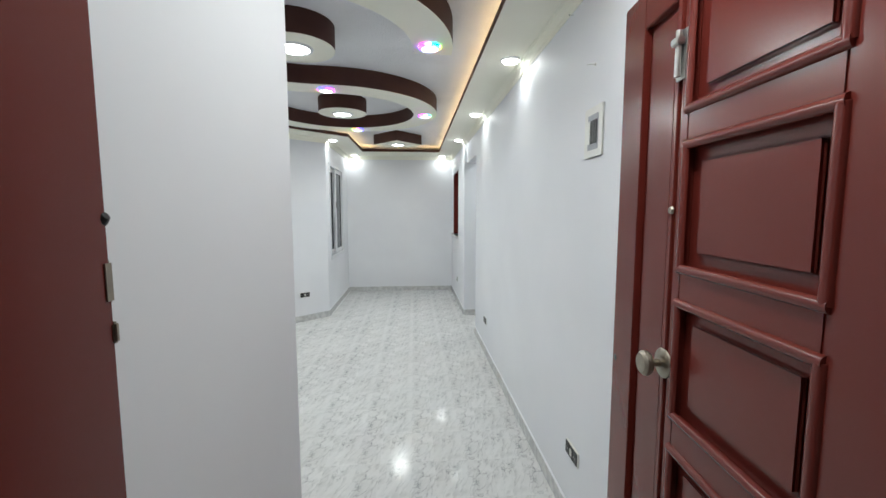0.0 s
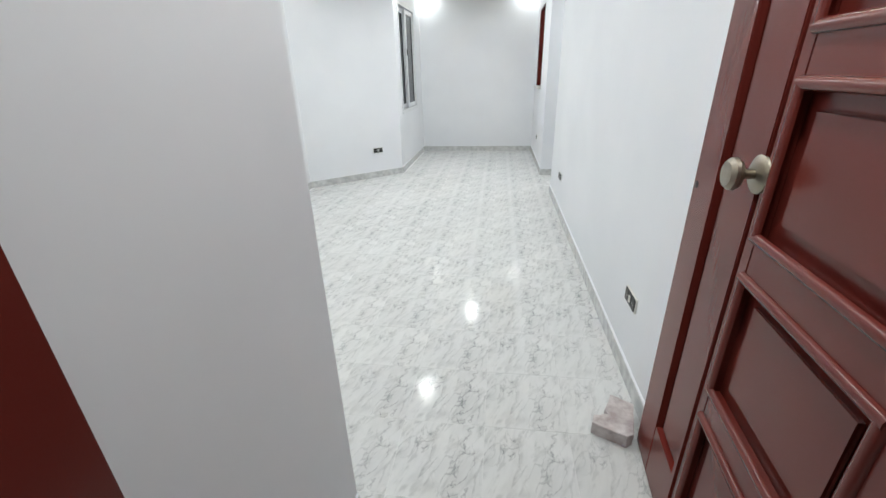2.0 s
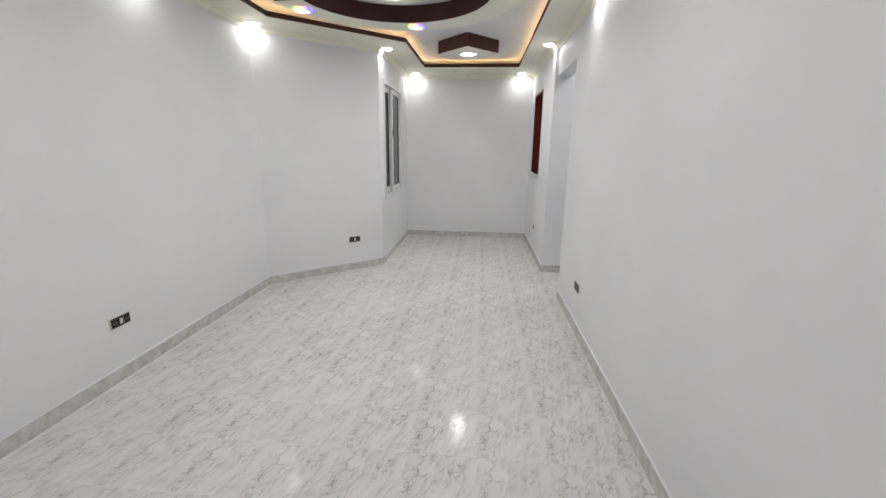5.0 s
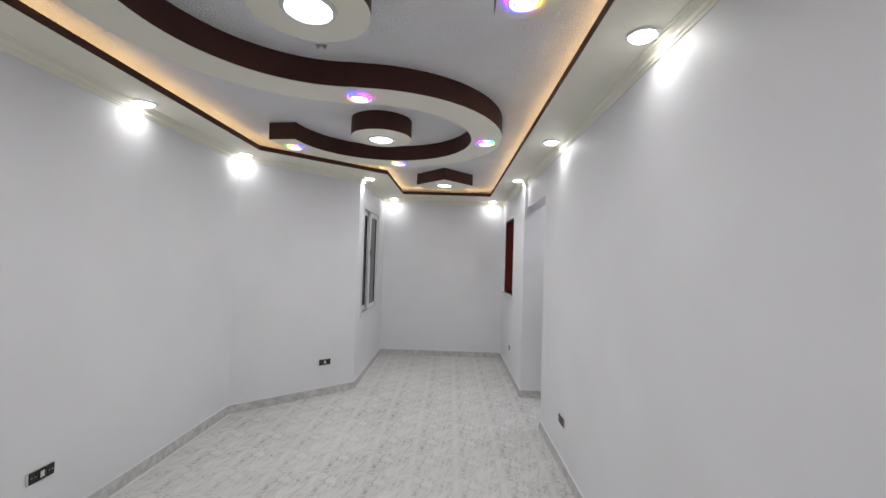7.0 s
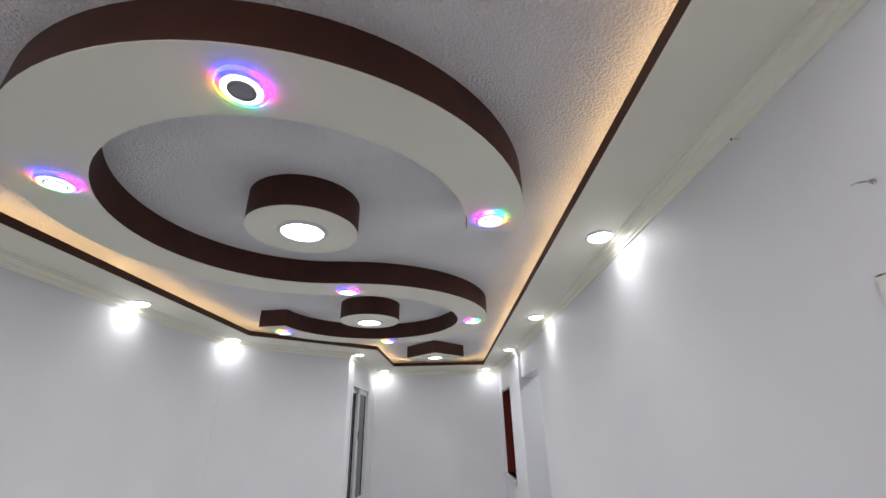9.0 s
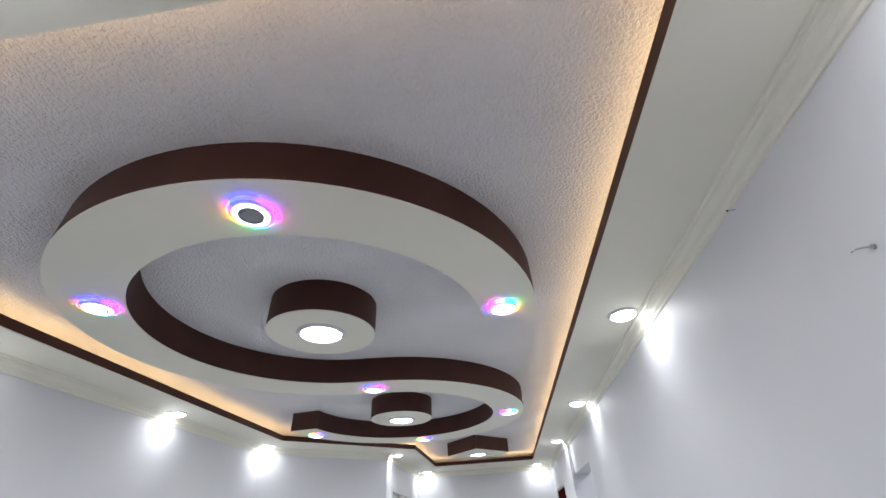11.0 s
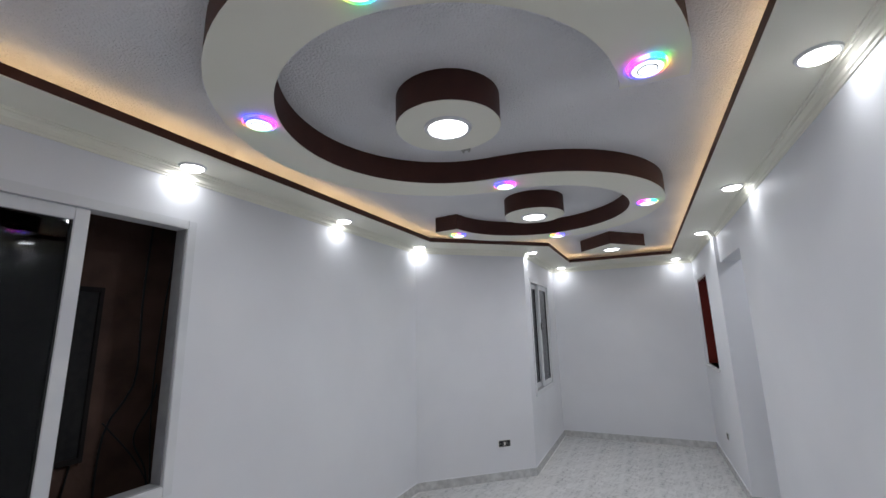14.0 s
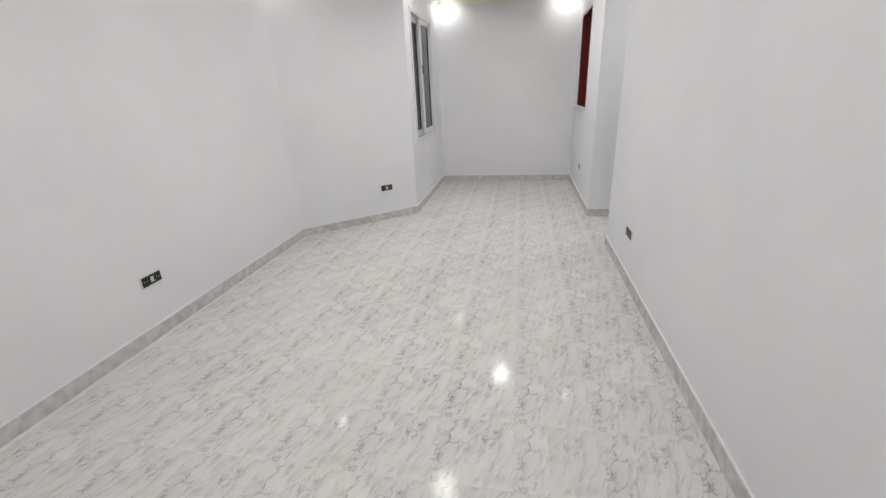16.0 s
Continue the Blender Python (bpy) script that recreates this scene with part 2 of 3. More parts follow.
def box(bm, x0, x1, y0, y1, z0, z1, m=None):
    vs = [bm.verts.new((x, y, z)) for z in (z0, z1) for x, y in ((x0, y0), (x1, y0), (x1, y1), (x0, y1))]
    for f in ((3, 2, 1, 0), (4, 5, 6, 7), (0, 1, 5, 4), (1, 2, 6, 5), (2, 3, 7, 6), (3, 0, 4, 7)):
        bm.faces.new([vs[i] for i in f])
    if m is not None:
        bmesh.ops.transform(bm, matrix=m, verts=vs)
    return bm


def boxed(*a, **k):
    return box(bmesh.new(), *a, **k)


def prism(pts, z0, z1, bm=None):
    """An upright prism over a plan outline."""
    bm = bm or bmesh.new()
    lo = [bm.verts.new((x, y, z0)) for x, y in pts]
    hi = [bm.verts.new((x, y, z1)) for x, y in pts]
    n = len(pts)
    bm.faces.new(lo[::-1])
    bm.faces.new(hi)
    for i in range(n):
        bm.faces.new((lo[i], lo[(i + 1) % n], hi[(i + 1) % n], hi[i]))
    return bm


def lathe(profile, seg=40, bm=None, axis_z=True):
    """Turns (radius, height) pairs round the z axis; a zero radius closes it."""
    bm = bm or bmesh.new()
    rings = []
    for r, z in profile:
        if r < 1e-6:
            rings.append([bm.verts.new((0, 0, z))])
        else:
            rings.append([bm.verts.new((r * math.cos(2 * math.pi * i / seg), r * math.sin(2 * math.pi * i / seg), z)) for i in range(seg)])
    for a, b in zip(rings, rings[1:]):
        for i in range(seg):
            j = (i + 1) % seg
            if len(a) == 1 and len(b) == 1:
                continue
            if len(a) == 1:
                bm.faces.new((a[0], b[j], b[i]))
            elif len(b) == 1:
                bm.faces.new((a[i], a[j], b[0]))
            else:
                bm.faces.new((a[i], a[j], b[j], b[i]))
    return bm


def moved(bm, m):
    bmesh.ops.transform(bm, matrix=m, verts=bm.verts)
    return bm


def ring_prism(outer, inner, z0, z1):
    """A flat frame between two outlines with equally many corners."""
    bm = bmesh.new()
    vo = [[bm.verts.new((x, y, z)) for x, y in outer] for z in (z0, z1)]
    vi = [[bm.verts.new((x, y, z)) for x, y in inner] for z in (z0, z1)]
    n = len(outer)
    for i in range(n):
        j = (i + 1) % n
        bm.faces.new((vo[0][i], vo[0][j], vi[0][j], vi[0][i]))
        bm.faces.new((vo[1][i], vi[1][i], vi[1][j], vo[1][j]))
        bm.faces.new((vo[0][i], vo[1][i], vo[1][j], vo[0][j]))
        bm.faces.new((vi[0][i], vi[0][j], vi[1][j], vi[1][i]))
    return bm


def offset(poly, d):
    """A closed outline (clockwise from above) moved outward by d."""
    out, n = [], len(poly)
    for i in range(n):
        a, b, c = (Vector(poly[(i + k) % n]) for k in (-1, 0, 1))
        u, v = (b - a).normalized(), (c - b).normalized()
        nu, nv = Vector((-u.y, u.x)), Vector((-v.y, v.x))
        k = (nu + nv) / (1 + nu.dot(nv))
        out.append(tuple(b + d * k))
    return out


def wall(name, a, b, z0, z1, thick, holes=(), mat=None, label=""):
    """A wall whose room face runs from a to b; its body lies to the left of that way. holes: (s0, s1, z0, z1) along it."""
    a, b = Vector(a), Vector(b)
    length = (b - a).length
    bm = bmesh.new()
    cuts = sorted({0.0, length, *(s for h in holes for s in h[:2])})
    for s0, s1 in zip(cuts, cuts[1:]):
        spans, low = [], z0
        for h in sorted(holes, key=lambda q: q[2]):
            if h[0] <= s0 + 1e-6 and h[1] >= s1 - 1e-6:
                spans.append((low, h[2]))
                low = h[3]
        spans.append((low, z1))
        for lo, hi in spans:
            if hi - lo > 1e-4:
                box(bm, s0, s1, 0, thick, lo, hi)
    bmesh.ops.remove_doubles(bm, verts=bm.verts, dist=1e-5)
    u = (b - a).normalized()
    moved(bm, Matrix(((u.x, -u.y, 0, a.x), (u.y, u.x, 0, a.y), (0, 0, 1, 0), (0, 0, 0, 1))))
    return tagged(link(name, bm, mat or WHITE), label or "smooth white painted plaster wall", "wall", kind="structure")


# ---- structure ----
TOP = 2.8
WIN1 = (1.90, 2.982, 0.785, 2.258)
WIN2 = (6.80, 7.95, 0.75, 2.245)
HATCH = (7.34, 8.2, 1.07, 2.2)
OPEN = (5.565, 6.50, 2.215)
L_A, L_B = (WALL_L, 5.637), (-0.395, 6.584)

wall("wall_left", (WALL_L, WALL_N - 0.19), L_A, FLOOR, TOP, 0.18, ((WIN1[0] - WALL_N + 0.19, WIN1[1] - WALL_N + 0.19, WIN1[2], WIN1[3]),))
wall("wall_angled", L_A, L_B, FLOOR, TOP, 0.15)
wall("wall_bay", L_B, (L_B[0], WALL_B), FLOOR, TOP, 0.15, ((WIN2[0] - L_B[1], WIN2[1] - L_B[1], WIN2[2], WIN2[3]),))
wall("wall_back", (L_B[0] - 0.15, WALL_B), (WALL_RF + 0.2, WALL_B), FLOOR, TOP, 0.15)
wall("wall_right_far", (WALL_RF, WALL_B), (WALL_RF, OPEN[1]), FLOOR, TOP, 0.2, ((WALL_B - HATCH[1], WALL_B - HATCH[0], HATCH[2], HATCH[3]),))
wall("wall_right_near", (WALL_R, OPEN[1]), (WALL_R, 0.655), FLOOR, TOP, 0.15, ((0, OPEN[1] - OPEN[0], FLOOR, OPEN[2]),))
wall("wall_near", (STUB, WALL_N), (WALL_L, WALL_N), FLOOR, TOP, 0.12)
wall("wall_stub", (STUB, 0.655), (STUB, WALL_N - 0.12), FLOOR, TOP, 0.12)
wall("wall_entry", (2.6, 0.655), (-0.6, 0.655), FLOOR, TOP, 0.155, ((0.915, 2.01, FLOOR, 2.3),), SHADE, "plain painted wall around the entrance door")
# corridor behind the opening, closed plain
wall("wall_corridor_far", (WALL_RF + 0.2, OPEN[1]), (3.2, OPEN[1]), FLOOR, TOP, 0.12)
wall("wall_corridor_end", (3.2, OPEN[1] + 0.12), (3.2, 5.0), FLOOR, TOP, 0.12)
wall("wall_corridor_near", (3.2, 5.2), (WALL_R + 0.15, 5.2), FLOOR, TOP, 0.12)
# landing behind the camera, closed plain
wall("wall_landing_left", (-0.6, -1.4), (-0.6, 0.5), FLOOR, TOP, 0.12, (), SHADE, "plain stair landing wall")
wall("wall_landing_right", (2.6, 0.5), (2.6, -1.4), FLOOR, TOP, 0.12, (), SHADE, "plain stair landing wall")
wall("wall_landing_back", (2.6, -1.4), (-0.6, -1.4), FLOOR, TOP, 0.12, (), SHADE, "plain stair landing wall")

tagged(link("ceiling", boxed(-1.8, 3.4, -1.6, 8.7, CEIL, TOP + 0.05), STUCCO), "white rough stucco ceiling above the lit cove", "ceiling", kind="structure")
floor = tagged(link("floor", boxed(-3.2, 3.4, -1.6, 8.8, -0.3, FLOOR - 0.0009), GROUT), "floor of white ceramic tiles with grey marble veins", "floor", kind="structure")

# dropped border with the brown lip round the cove
COVE = [(1.358, 1.71), (-1.145, 1.71), (-1.138, 5.432), (-0.035, 6.424), (-0.014, 7.895), (1.358, 7.895)]
ROOM = [(WALL_R, WALL_N), (WALL_L, WALL_N), L_A, L_B, (L_B[0], WALL_B), (WALL_R, WALL_B)]
LIP = offset(COVE, 0.005)
def border():
    bm = ring_prism(ROOM, COVE, SOFFIT, SOFFIT + 0.004)
    upper = ring_prism(ROOM, LIP, SOFFIT + 0.004, SOFFIT + 0.02)
    me = bpy.data.meshes.new("upper")
    upper.to_mesh(me)
    upper.free()
    bm.from_mesh(me)
    return bm


tagged(link("ceiling_border", border(), CREAM), "cream painted dropped gypsum ceiling border", "ceiling", kind="structure")
tagged(link("ceiling_entry", boxed(STUB, WALL_R, 0.66, WALL_N, SOFFIT, SOFFIT + 0.02), CREAM), "cream painted dropped ceiling over the entrance", "ceiling", kind="structure")
tagged(link("trim_cove", ring_prism(LIP, COVE, SOFFIT + 0.004, SOFFIT + 0.05), BROWN), "dark brown painted lip round the ceiling cove", "trim", kind="structure")
tagged(link("led_strip", ring_prism(offset(COVE, 0.075), offset(COVE, 0.068), SOFFIT + 0.02, SOFFIT + 0.046), LED), "warm glowing LED strip hidden in the ceiling cove", "light strip")



# ---- hanging ceiling shapes ----
def arc(cx, cy, r, a0, a1, n):
    return [(cx + r * math.cos(radians(a0 + (a1 - a0) * i / n)), cy + r * math.sin(radians(a0 + (a1 - a0) * i / n))) for i in range(n + 1)]


def two_tone(name, outline, label, category):
    """A hanging gypsum shape: brown painted sides with a cream face below."""
    thing = tagged(new(name), label, category)
    part("side", prism(outline, HANG + 0.004, CEIL + 0.004), BROWN, thing, "dark brown painted side")
    part("face", prism(outline, HANG, HANG + 0.004), CREAM, thing, "cream painted underside")
    return thing


C1, C2, RC, HW = (0.157, 3.085), (0.153, 4.825), 0.867, 0.121


def snake():
    side_a = arc(*C1, RC - HW, 3, -270, 72) + arc(*C2, RC + HW, -90, 173, 64)[1:]
    side_b = arc(*C1, RC + HW, 3, -270, 72) + arc(*C2, RC - HW, -90, 173, 64)[1:]
    thing = tagged(new("ceiling_ribbon"), "S-shaped hanging gypsum ribbon with brown sides and cream underside", "ceiling decoration")

    def strip(z0, z1):
        bm = bmesh.new()
        rows = [[bm.verts.new((*p, z)) for p, z in ((a, z0), (b, z0), (b, z1), (a, z1))] for a, b in zip(side_a, side_b)]
        for r, s in zip(rows, rows[1:]):
            for k in range(4):
                bm.faces.new((r[k], r[(k + 1) % 4], s[(k + 1) % 4], s[k]))
        bm.faces.new(rows[0])
        bm.faces.new(rows[-1][::-1])
        return bm

    part("side", strip(HANG + 0.004, CEIL + 0.004), BROWN, thing, "dark brown painted side", smooth=True)
    part("face", strip(HANG, HANG + 0.004), CREAM, thing, "cream painted underside", smooth=True)


snake()


def drum(x, y):
    thing = tagged(new("ceiling_drum"), "round hanging gypsum drum with brown side and cream underside", "ceiling decoration", "ceiling drums")
    thing.location = (x, y, 0)
    r = 0.245
    part("side", lathe([(r, HANG + 0.004), (r, CEIL + 0.004)], 56), BROWN, thing, "dark brown painted side", smooth=True)
    part("face", lathe([(0, HANG), (r - 0.003, HANG), (r, HANG + 0.003), (r, HANG + 0.004)], 56), CREAM, thing, "cream painted underside", smooth=True)
    return thing


drum(0.16, 3.10)
drum(0.16, 4.83)
two_tone("ceiling_chevron", [(0.655, 6.47), (1.02, 6.85), (0.9, 7.15), (0.4, 7.15), (0.285, 6.87)], "chevron-shaped hanging gypsum piece with brown sides", "ceiling decoration")


# ---- lamps ----
def downlight(x, y, z, r, watts, label, group, dome=0.008):
    thing = tagged(new("ceiling_light"), label, "ceiling light", group)
    thing.location = (x, y, z)
    part("rim", lathe([(r * 0.86, 0.0), (r * 0.9, -0.01), (r * 1.02, -0.008), (r * 1.08, 0.0)], 40), ALU, thing, "white metal rim", smooth=True)
    part("lens", lathe([(0, -dome), (r * 0.45, -dome * 0.95), (r * 0.7, -dome * 0.8), (r * 0.82, -dome * 0.5), (r * 0.86, -0.002)], 40), LENS, thing, "glowing white lens", smooth=True)
    disk_lamp(x, y, z - dome - 0.003, r * 0.8, watts, (0.965, 0.985, 1.0), "lamp")


for x, y in ((1.57, 3.28), (1.57, 4.90), (1.56, 6.53), (1.44, 8.37), (-0.22, 8.36), (-0.30, 6.68), (-1.36, 5.60), (-1.37, 4.24), (-1.357, 2.87), (-1.36, 1.56), (0.085, 1.485), (1.57, 1.65)):
    downlight(x, y, SOFFIT, 0.066, LAMP_W, "round glowing white LED downlight set in the ceiling border", "border downlights", 0.024)
for x, y in ((0.163, 3.09), (0.155, 4.85), (0.65, 6.85)):
    downlight(x, y, HANG, 0.104, MAIN_W, "round glowing white LED lamp under a hanging ceiling shape", "main ceiling lamps")


# ---- coloured spots ----
SPOT_RIM = rainbow("spot_rainbow", 1.7)
SPOT_EDGE = rainbow("spot_edge_rainbow", 14.0)
SPOT_WHITE = glowing("spot_white", (0.9, 0.95, 1.0), 4.0)
SPOT_CAP = painted("spot_cap", (0.3, 0.31, 0.34), (0.36, 0.37, 0.4), 30.0, 0.4)


def colour_spot(core, label, core_label):
    thing = tagged(new("spot_light"), label, "spot light", "rainbow ceiling spots")
    part("rainbow_edge", lathe([(0.064, -0.013), (0.067, -0.011), (0.068, 0.0)], 48), SPOT_EDGE, thing, "rainbow coloured glowing edge", smooth=True)
    part("rainbow_rim", lathe([(0.052, 0.0), (0.052, -0.016), (0.055, -0.0157), (0.06, -0.0145), (0.064, -0.013)], 48), SPOT_RIM, thing, "rainbow coloured glowing rim", smooth=True)
    part("white_ring", lathe([(0.035, 0.0), (0.035, -0.017), (0.044, -0.0185), (0.052, -0.016), (0.052, 0.0)], 40), SPOT_WHITE, thing, "white glowing ring", smooth=True)
    part("collar", lathe([(0.031, 0.0), (0.031, -0.02), (0.036, -0.019), (0.036, 0.0)], 40), SPOT_CAP, thing, "thin grey collar", smooth=True)
    part("cap", lathe([(0, -0.018), (0.027, -0.021), (0.031, -0.017), (0.031, 0.0)], 32), core, thing, core_label, smooth=True)
    return thing


SPOTS = ((-0.555, 2.645, 10), (1.0, 3.005, 200), (0.17, 3.97, -30), (1.02, 4.87, 215), (0.2, 5.68, 60), (-0.675, 5.145, 80))
dim = colour_spot(SPOT_CAP, "small round ceiling spot with a dark cap and a rainbow rim", "grey frosted cap")
dim.matrix_basis = pose(0.288, 2.235, HANG, 0, 0, 0)
first = colour_spot(SPOT_WHITE, "small round ceiling spot glowing white with a rainbow rim", "white glowing cap")
first.matrix_basis = pose(SPOTS[0][0], SPOTS[0][1], HANG, 0, 0, SPOTS[0][2])
for x, y, a in SPOTS[1:]:
    copy_thing(first, pose(x, y, HANG, 0, 0, a))

# lamp over the entrance, above the camera
downlight(1.15, 1.08, SOFFIT, 0.075, 11.0, "round white LED lamp over the entrance passage", "entrance lamp")
# unseen fill added on the landing behind the camera, brightens jamb and door
downlight(1.0, -0.5, CEIL - 0.002, 0.09, 0.75, "unseen round lamp added on the landing to brighten the door frame", "landing lamp")

# corridor lamp, out of sight behind the opening
downlight(2.35, 5.85, CEIL - 0.002, 0.09, 6.5, "round white LED lamp on the corridor ceiling", "corridor lamp")


# ---- cornice and skirting ----
OUTLINE = [(WALL_L, WALL_N), L_A, L_B, (L_B[0], WALL_B), (WALL_RF, WALL_B), (WALL_RF, OPEN[1]), (WALL_R, OPEN[1]), (WALL_R, 0.66)]
CORNICE = ((0.0, -0.066), (0.007, -0.065), (0.01, -0.055), (0.017, -0.05), (0.02, -0.034), (0.031, -0.021), (0.037, -0.018), (0.039, -0.009), (0.047, -0.007), (0.048, 0.0), (0.0, 0.0))


def run_offset(line, d):
    """An open run of corners moved by d to the right of its way."""
    out = []
    for i, p in enumerate(line):
        b = Vector(p)
        u = (b - Vector(line[i - 1])).normalized() if i else None
        v = (Vector(line[i + 1]) - b).normalized() if i + 1 < len(line) else None
        u, v = u or v, v or u
        nu, nv = Vector((u.y, -u.x)), Vector((v.y, -v.x))
        out.append(tuple(b + d * (nu + nv) / (1 + nu.dot(nv))))
    return out


def cornice():
    bm = bmesh.new()
    loops = [[bm.verts.new((*p, SOFFIT + z)) for p in run_offset(OUTLINE, d)] for d, z in CORNICE]
    n = len(OUTLINE)
    for a, b in zip(loops, loops[1:]):
        for i in range(n - 1):
            bm.faces.new((a[i], a[i + 1], b[i + 1], b[i]))
    return bm


tagged(link("trim_cornice", cornice(), CREAM), "narrow cream plaster cornice between walls and ceiling", "trim", kind="structure")


def skirting(a, b, name):
    a, b = Vector(a), Vector(b)
    u, length = (b - a).normalized(), (b - a).length
    base = Matrix(((u.x, u.y, 0, a.x), (u.y, -u.x, 0, a.y), (0, 0, 1, 0), (0, 0, 0, 1)))
    bead = moved(boxed(0, length, 0, 0.006, 0.0, 0.009), base)
    holder = tagged(link(name, bead, WHITE), "grey marbled tile skirting with a white plaster bead", "skirting", kind="structure")
    s = 0.0
    while s < length - 0.01:
        e = min(s + 0.333, length)
        part("skirting_tile", moved(boxed(s + 0.0006, e - 0.0006, 0, 0.01, FLOOR, 0.0), base), SKIRT, holder)
        s = e
    return holder


for a, b in (((WALL_L, WALL_N), L_A), (L_A, L_B), (L_B, (L_B[0], WALL_B)), ((L_B[0], WALL_B), (WALL_RF, WALL_B)), ((WALL_RF, WALL_B), (WALL_RF, OPEN[1])),
             ((WALL_RF, OPEN[1]), (3.2, OPEN[1])), ((WALL_R, OPEN[0]), (WALL_R, 0.80)), ((STUB, 0.81), (STUB, WALL_N)), ((STUB, WALL_N), (WALL_L, WALL_N))):
    skirting(a, b, "baseboard")


# ---- windows ----
TRACK = painted("track_aluminium", (0.3, 0.3, 0.31), (0.36, 0.36, 0.37), 12.0, 0.4)


def bar_frame(name, w, z0, z1, x0, x1, bars, mat, parent, label=""):
    """A rectangular frame in the y-z plane, w = (y0, y1); bars = widths (left, right, bottom, top)."""
    l, r, b, t = bars
    y0, y1 = w
    holder = new(name)
    holder.parent = parent
    if label:
        holder["label"] = label
    part("stile", boxed(x0, x1, y0, y0 + l, z0, z1), mat, holder, bevel=0.003)
    part("stile", boxed(x0, x1, y1 - r, y1, z0, z1), mat, holder, bevel=0.003)
    part("rail", boxed(x0 + 0.001, x1 - 0.001, y0 + l, y1 - r, z0, z0 + b), mat, holder, bevel=0.003)
    part("rail", boxed(x0 + 0.001, x1 - 0.001, y0 + l, y1 - r, z1 - t, z1), mat, holder, bevel=0.003)
    return holder


def sliding_window(name, face, win, sashes, label):
    """Aluminium window in a wall whose room face is at x = face (room on the +x side). sashes: (y0, y1, track)."""
    y0, y1, z0, z1 = win
    thing = tagged(new(name), label, "window", kind="structure")
    bar_frame("window_frame", (y0, y1), z0, z1, face - 0.09, face + 0.012, (0.05, 0.05, 0.05, 0.05), ALU, thing, "white aluminium outer frame")
    part("track", boxed(face - 0.088, face - 0.004, y0 + 0.05, y1 - 0.05, z0 + 0.05, z0 + 0.056), TRACK, thing, "grey aluminium sliding track")
    part("track", boxed(face - 0.088, face - 0.004, y1 - 0.056, y1 - 0.05, z0 + 0.056, z1 - 0.05), TRACK, thing, "grey aluminium side track")
    part("track", boxed(face - 0.088, face - 0.004, y0 + 0.05, y0 + 0.056, z0 + 0.056, z1 - 0.05), TRACK, thing, "grey aluminium side track")
    for s0, s1, track in sashes:
        x1 = face - 0.008 - 0.04 * track
        sash = bar_frame("sash", (s0, s1), z0 + 0.054, z1 - 0.052, x1 - 0.03, x1, (0.06, 0.06, 0.065, 0.06), ALU, thing, "white aluminium sliding sash")
        for g in ((s0 + 0.057, s0 + 0.068, z0 + 0.116, z1 - 0.109), (s1 - 0.068, s1 - 0.057, z0 + 0.116, z1 - 0.109)):
            part("gasket", boxed(x1 - 0.024, x1 - 0.006, *g), RUBBER, sash, "black rubber gasket")
        pane = part("pane", boxed(x1 - 0.018, x1 - 0.013, s0 + 0.058, s1 - 0.058, z0 + 0.117, z1 - 0.11), GLASS, sash, "clear glass pane")
        pane.visible_shadow = False
    s0, s1, track = sashes[-1]
    x1 = face - 0.008 - 0.04 * track
    part("latch", boxed(x1, x1 + 0.014, s0 + 0.016, s0 + 0.042, 1.56, 1.66), BLACKP, thing, "black plastic latch", bevel=0.004)
    return thing


sliding_window("window_1", WALL_L, WIN1, ((1.97, 2.475, 1), (1.95, 2.467, 0)), "white aluminium sliding window, one half slid open to a dark shaft")
sliding_window("window_2", L_B[0], WIN2, ((6.85, 7.40, 1), (7.35, 7.90, 0)), "closed white aluminium sliding window in the bay wall")


def tube(points, r, seg=8):
    """A round cable through points."""
    bm = bmesh.new()
    pts = [Vector(p) for p in points]
    rings = []
    for i, p in enumerate(pts):
        d = (pts[min(i + 1, len(pts) - 1)] - pts[max(i - 1, 0)]).normalized()
        u = d.orthogonal().normalized()
        u = (Vector((0, 1, 0)) - d * d.y).normalized() if abs(d.y) < 0.9 else u
        v = d.cross(u)
        rings.append([bm.verts.new(p + r * (u * math.cos(k * 2 * math.pi / seg) + v * math.sin(k * 2 * math.pi / seg))) for k in range(seg)])
    for a, b in zip(rings, rings[1:]):
        for k in range(seg):
            bm.faces.new((a[k], a[(k + 1) % seg], b[(k + 1) % seg], b[k]))
    bm.faces.new(rings[0][::-1])
    bm.faces.new(rings[-1])
    return bm


# shaft outside the windows
SHAFT = -1.98
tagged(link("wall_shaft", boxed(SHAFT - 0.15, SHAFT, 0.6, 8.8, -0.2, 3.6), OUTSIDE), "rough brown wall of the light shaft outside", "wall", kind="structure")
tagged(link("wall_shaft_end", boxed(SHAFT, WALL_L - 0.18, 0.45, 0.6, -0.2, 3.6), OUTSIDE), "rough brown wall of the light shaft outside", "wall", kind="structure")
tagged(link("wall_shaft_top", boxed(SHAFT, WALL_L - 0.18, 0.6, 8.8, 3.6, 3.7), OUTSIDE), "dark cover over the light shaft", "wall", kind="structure")


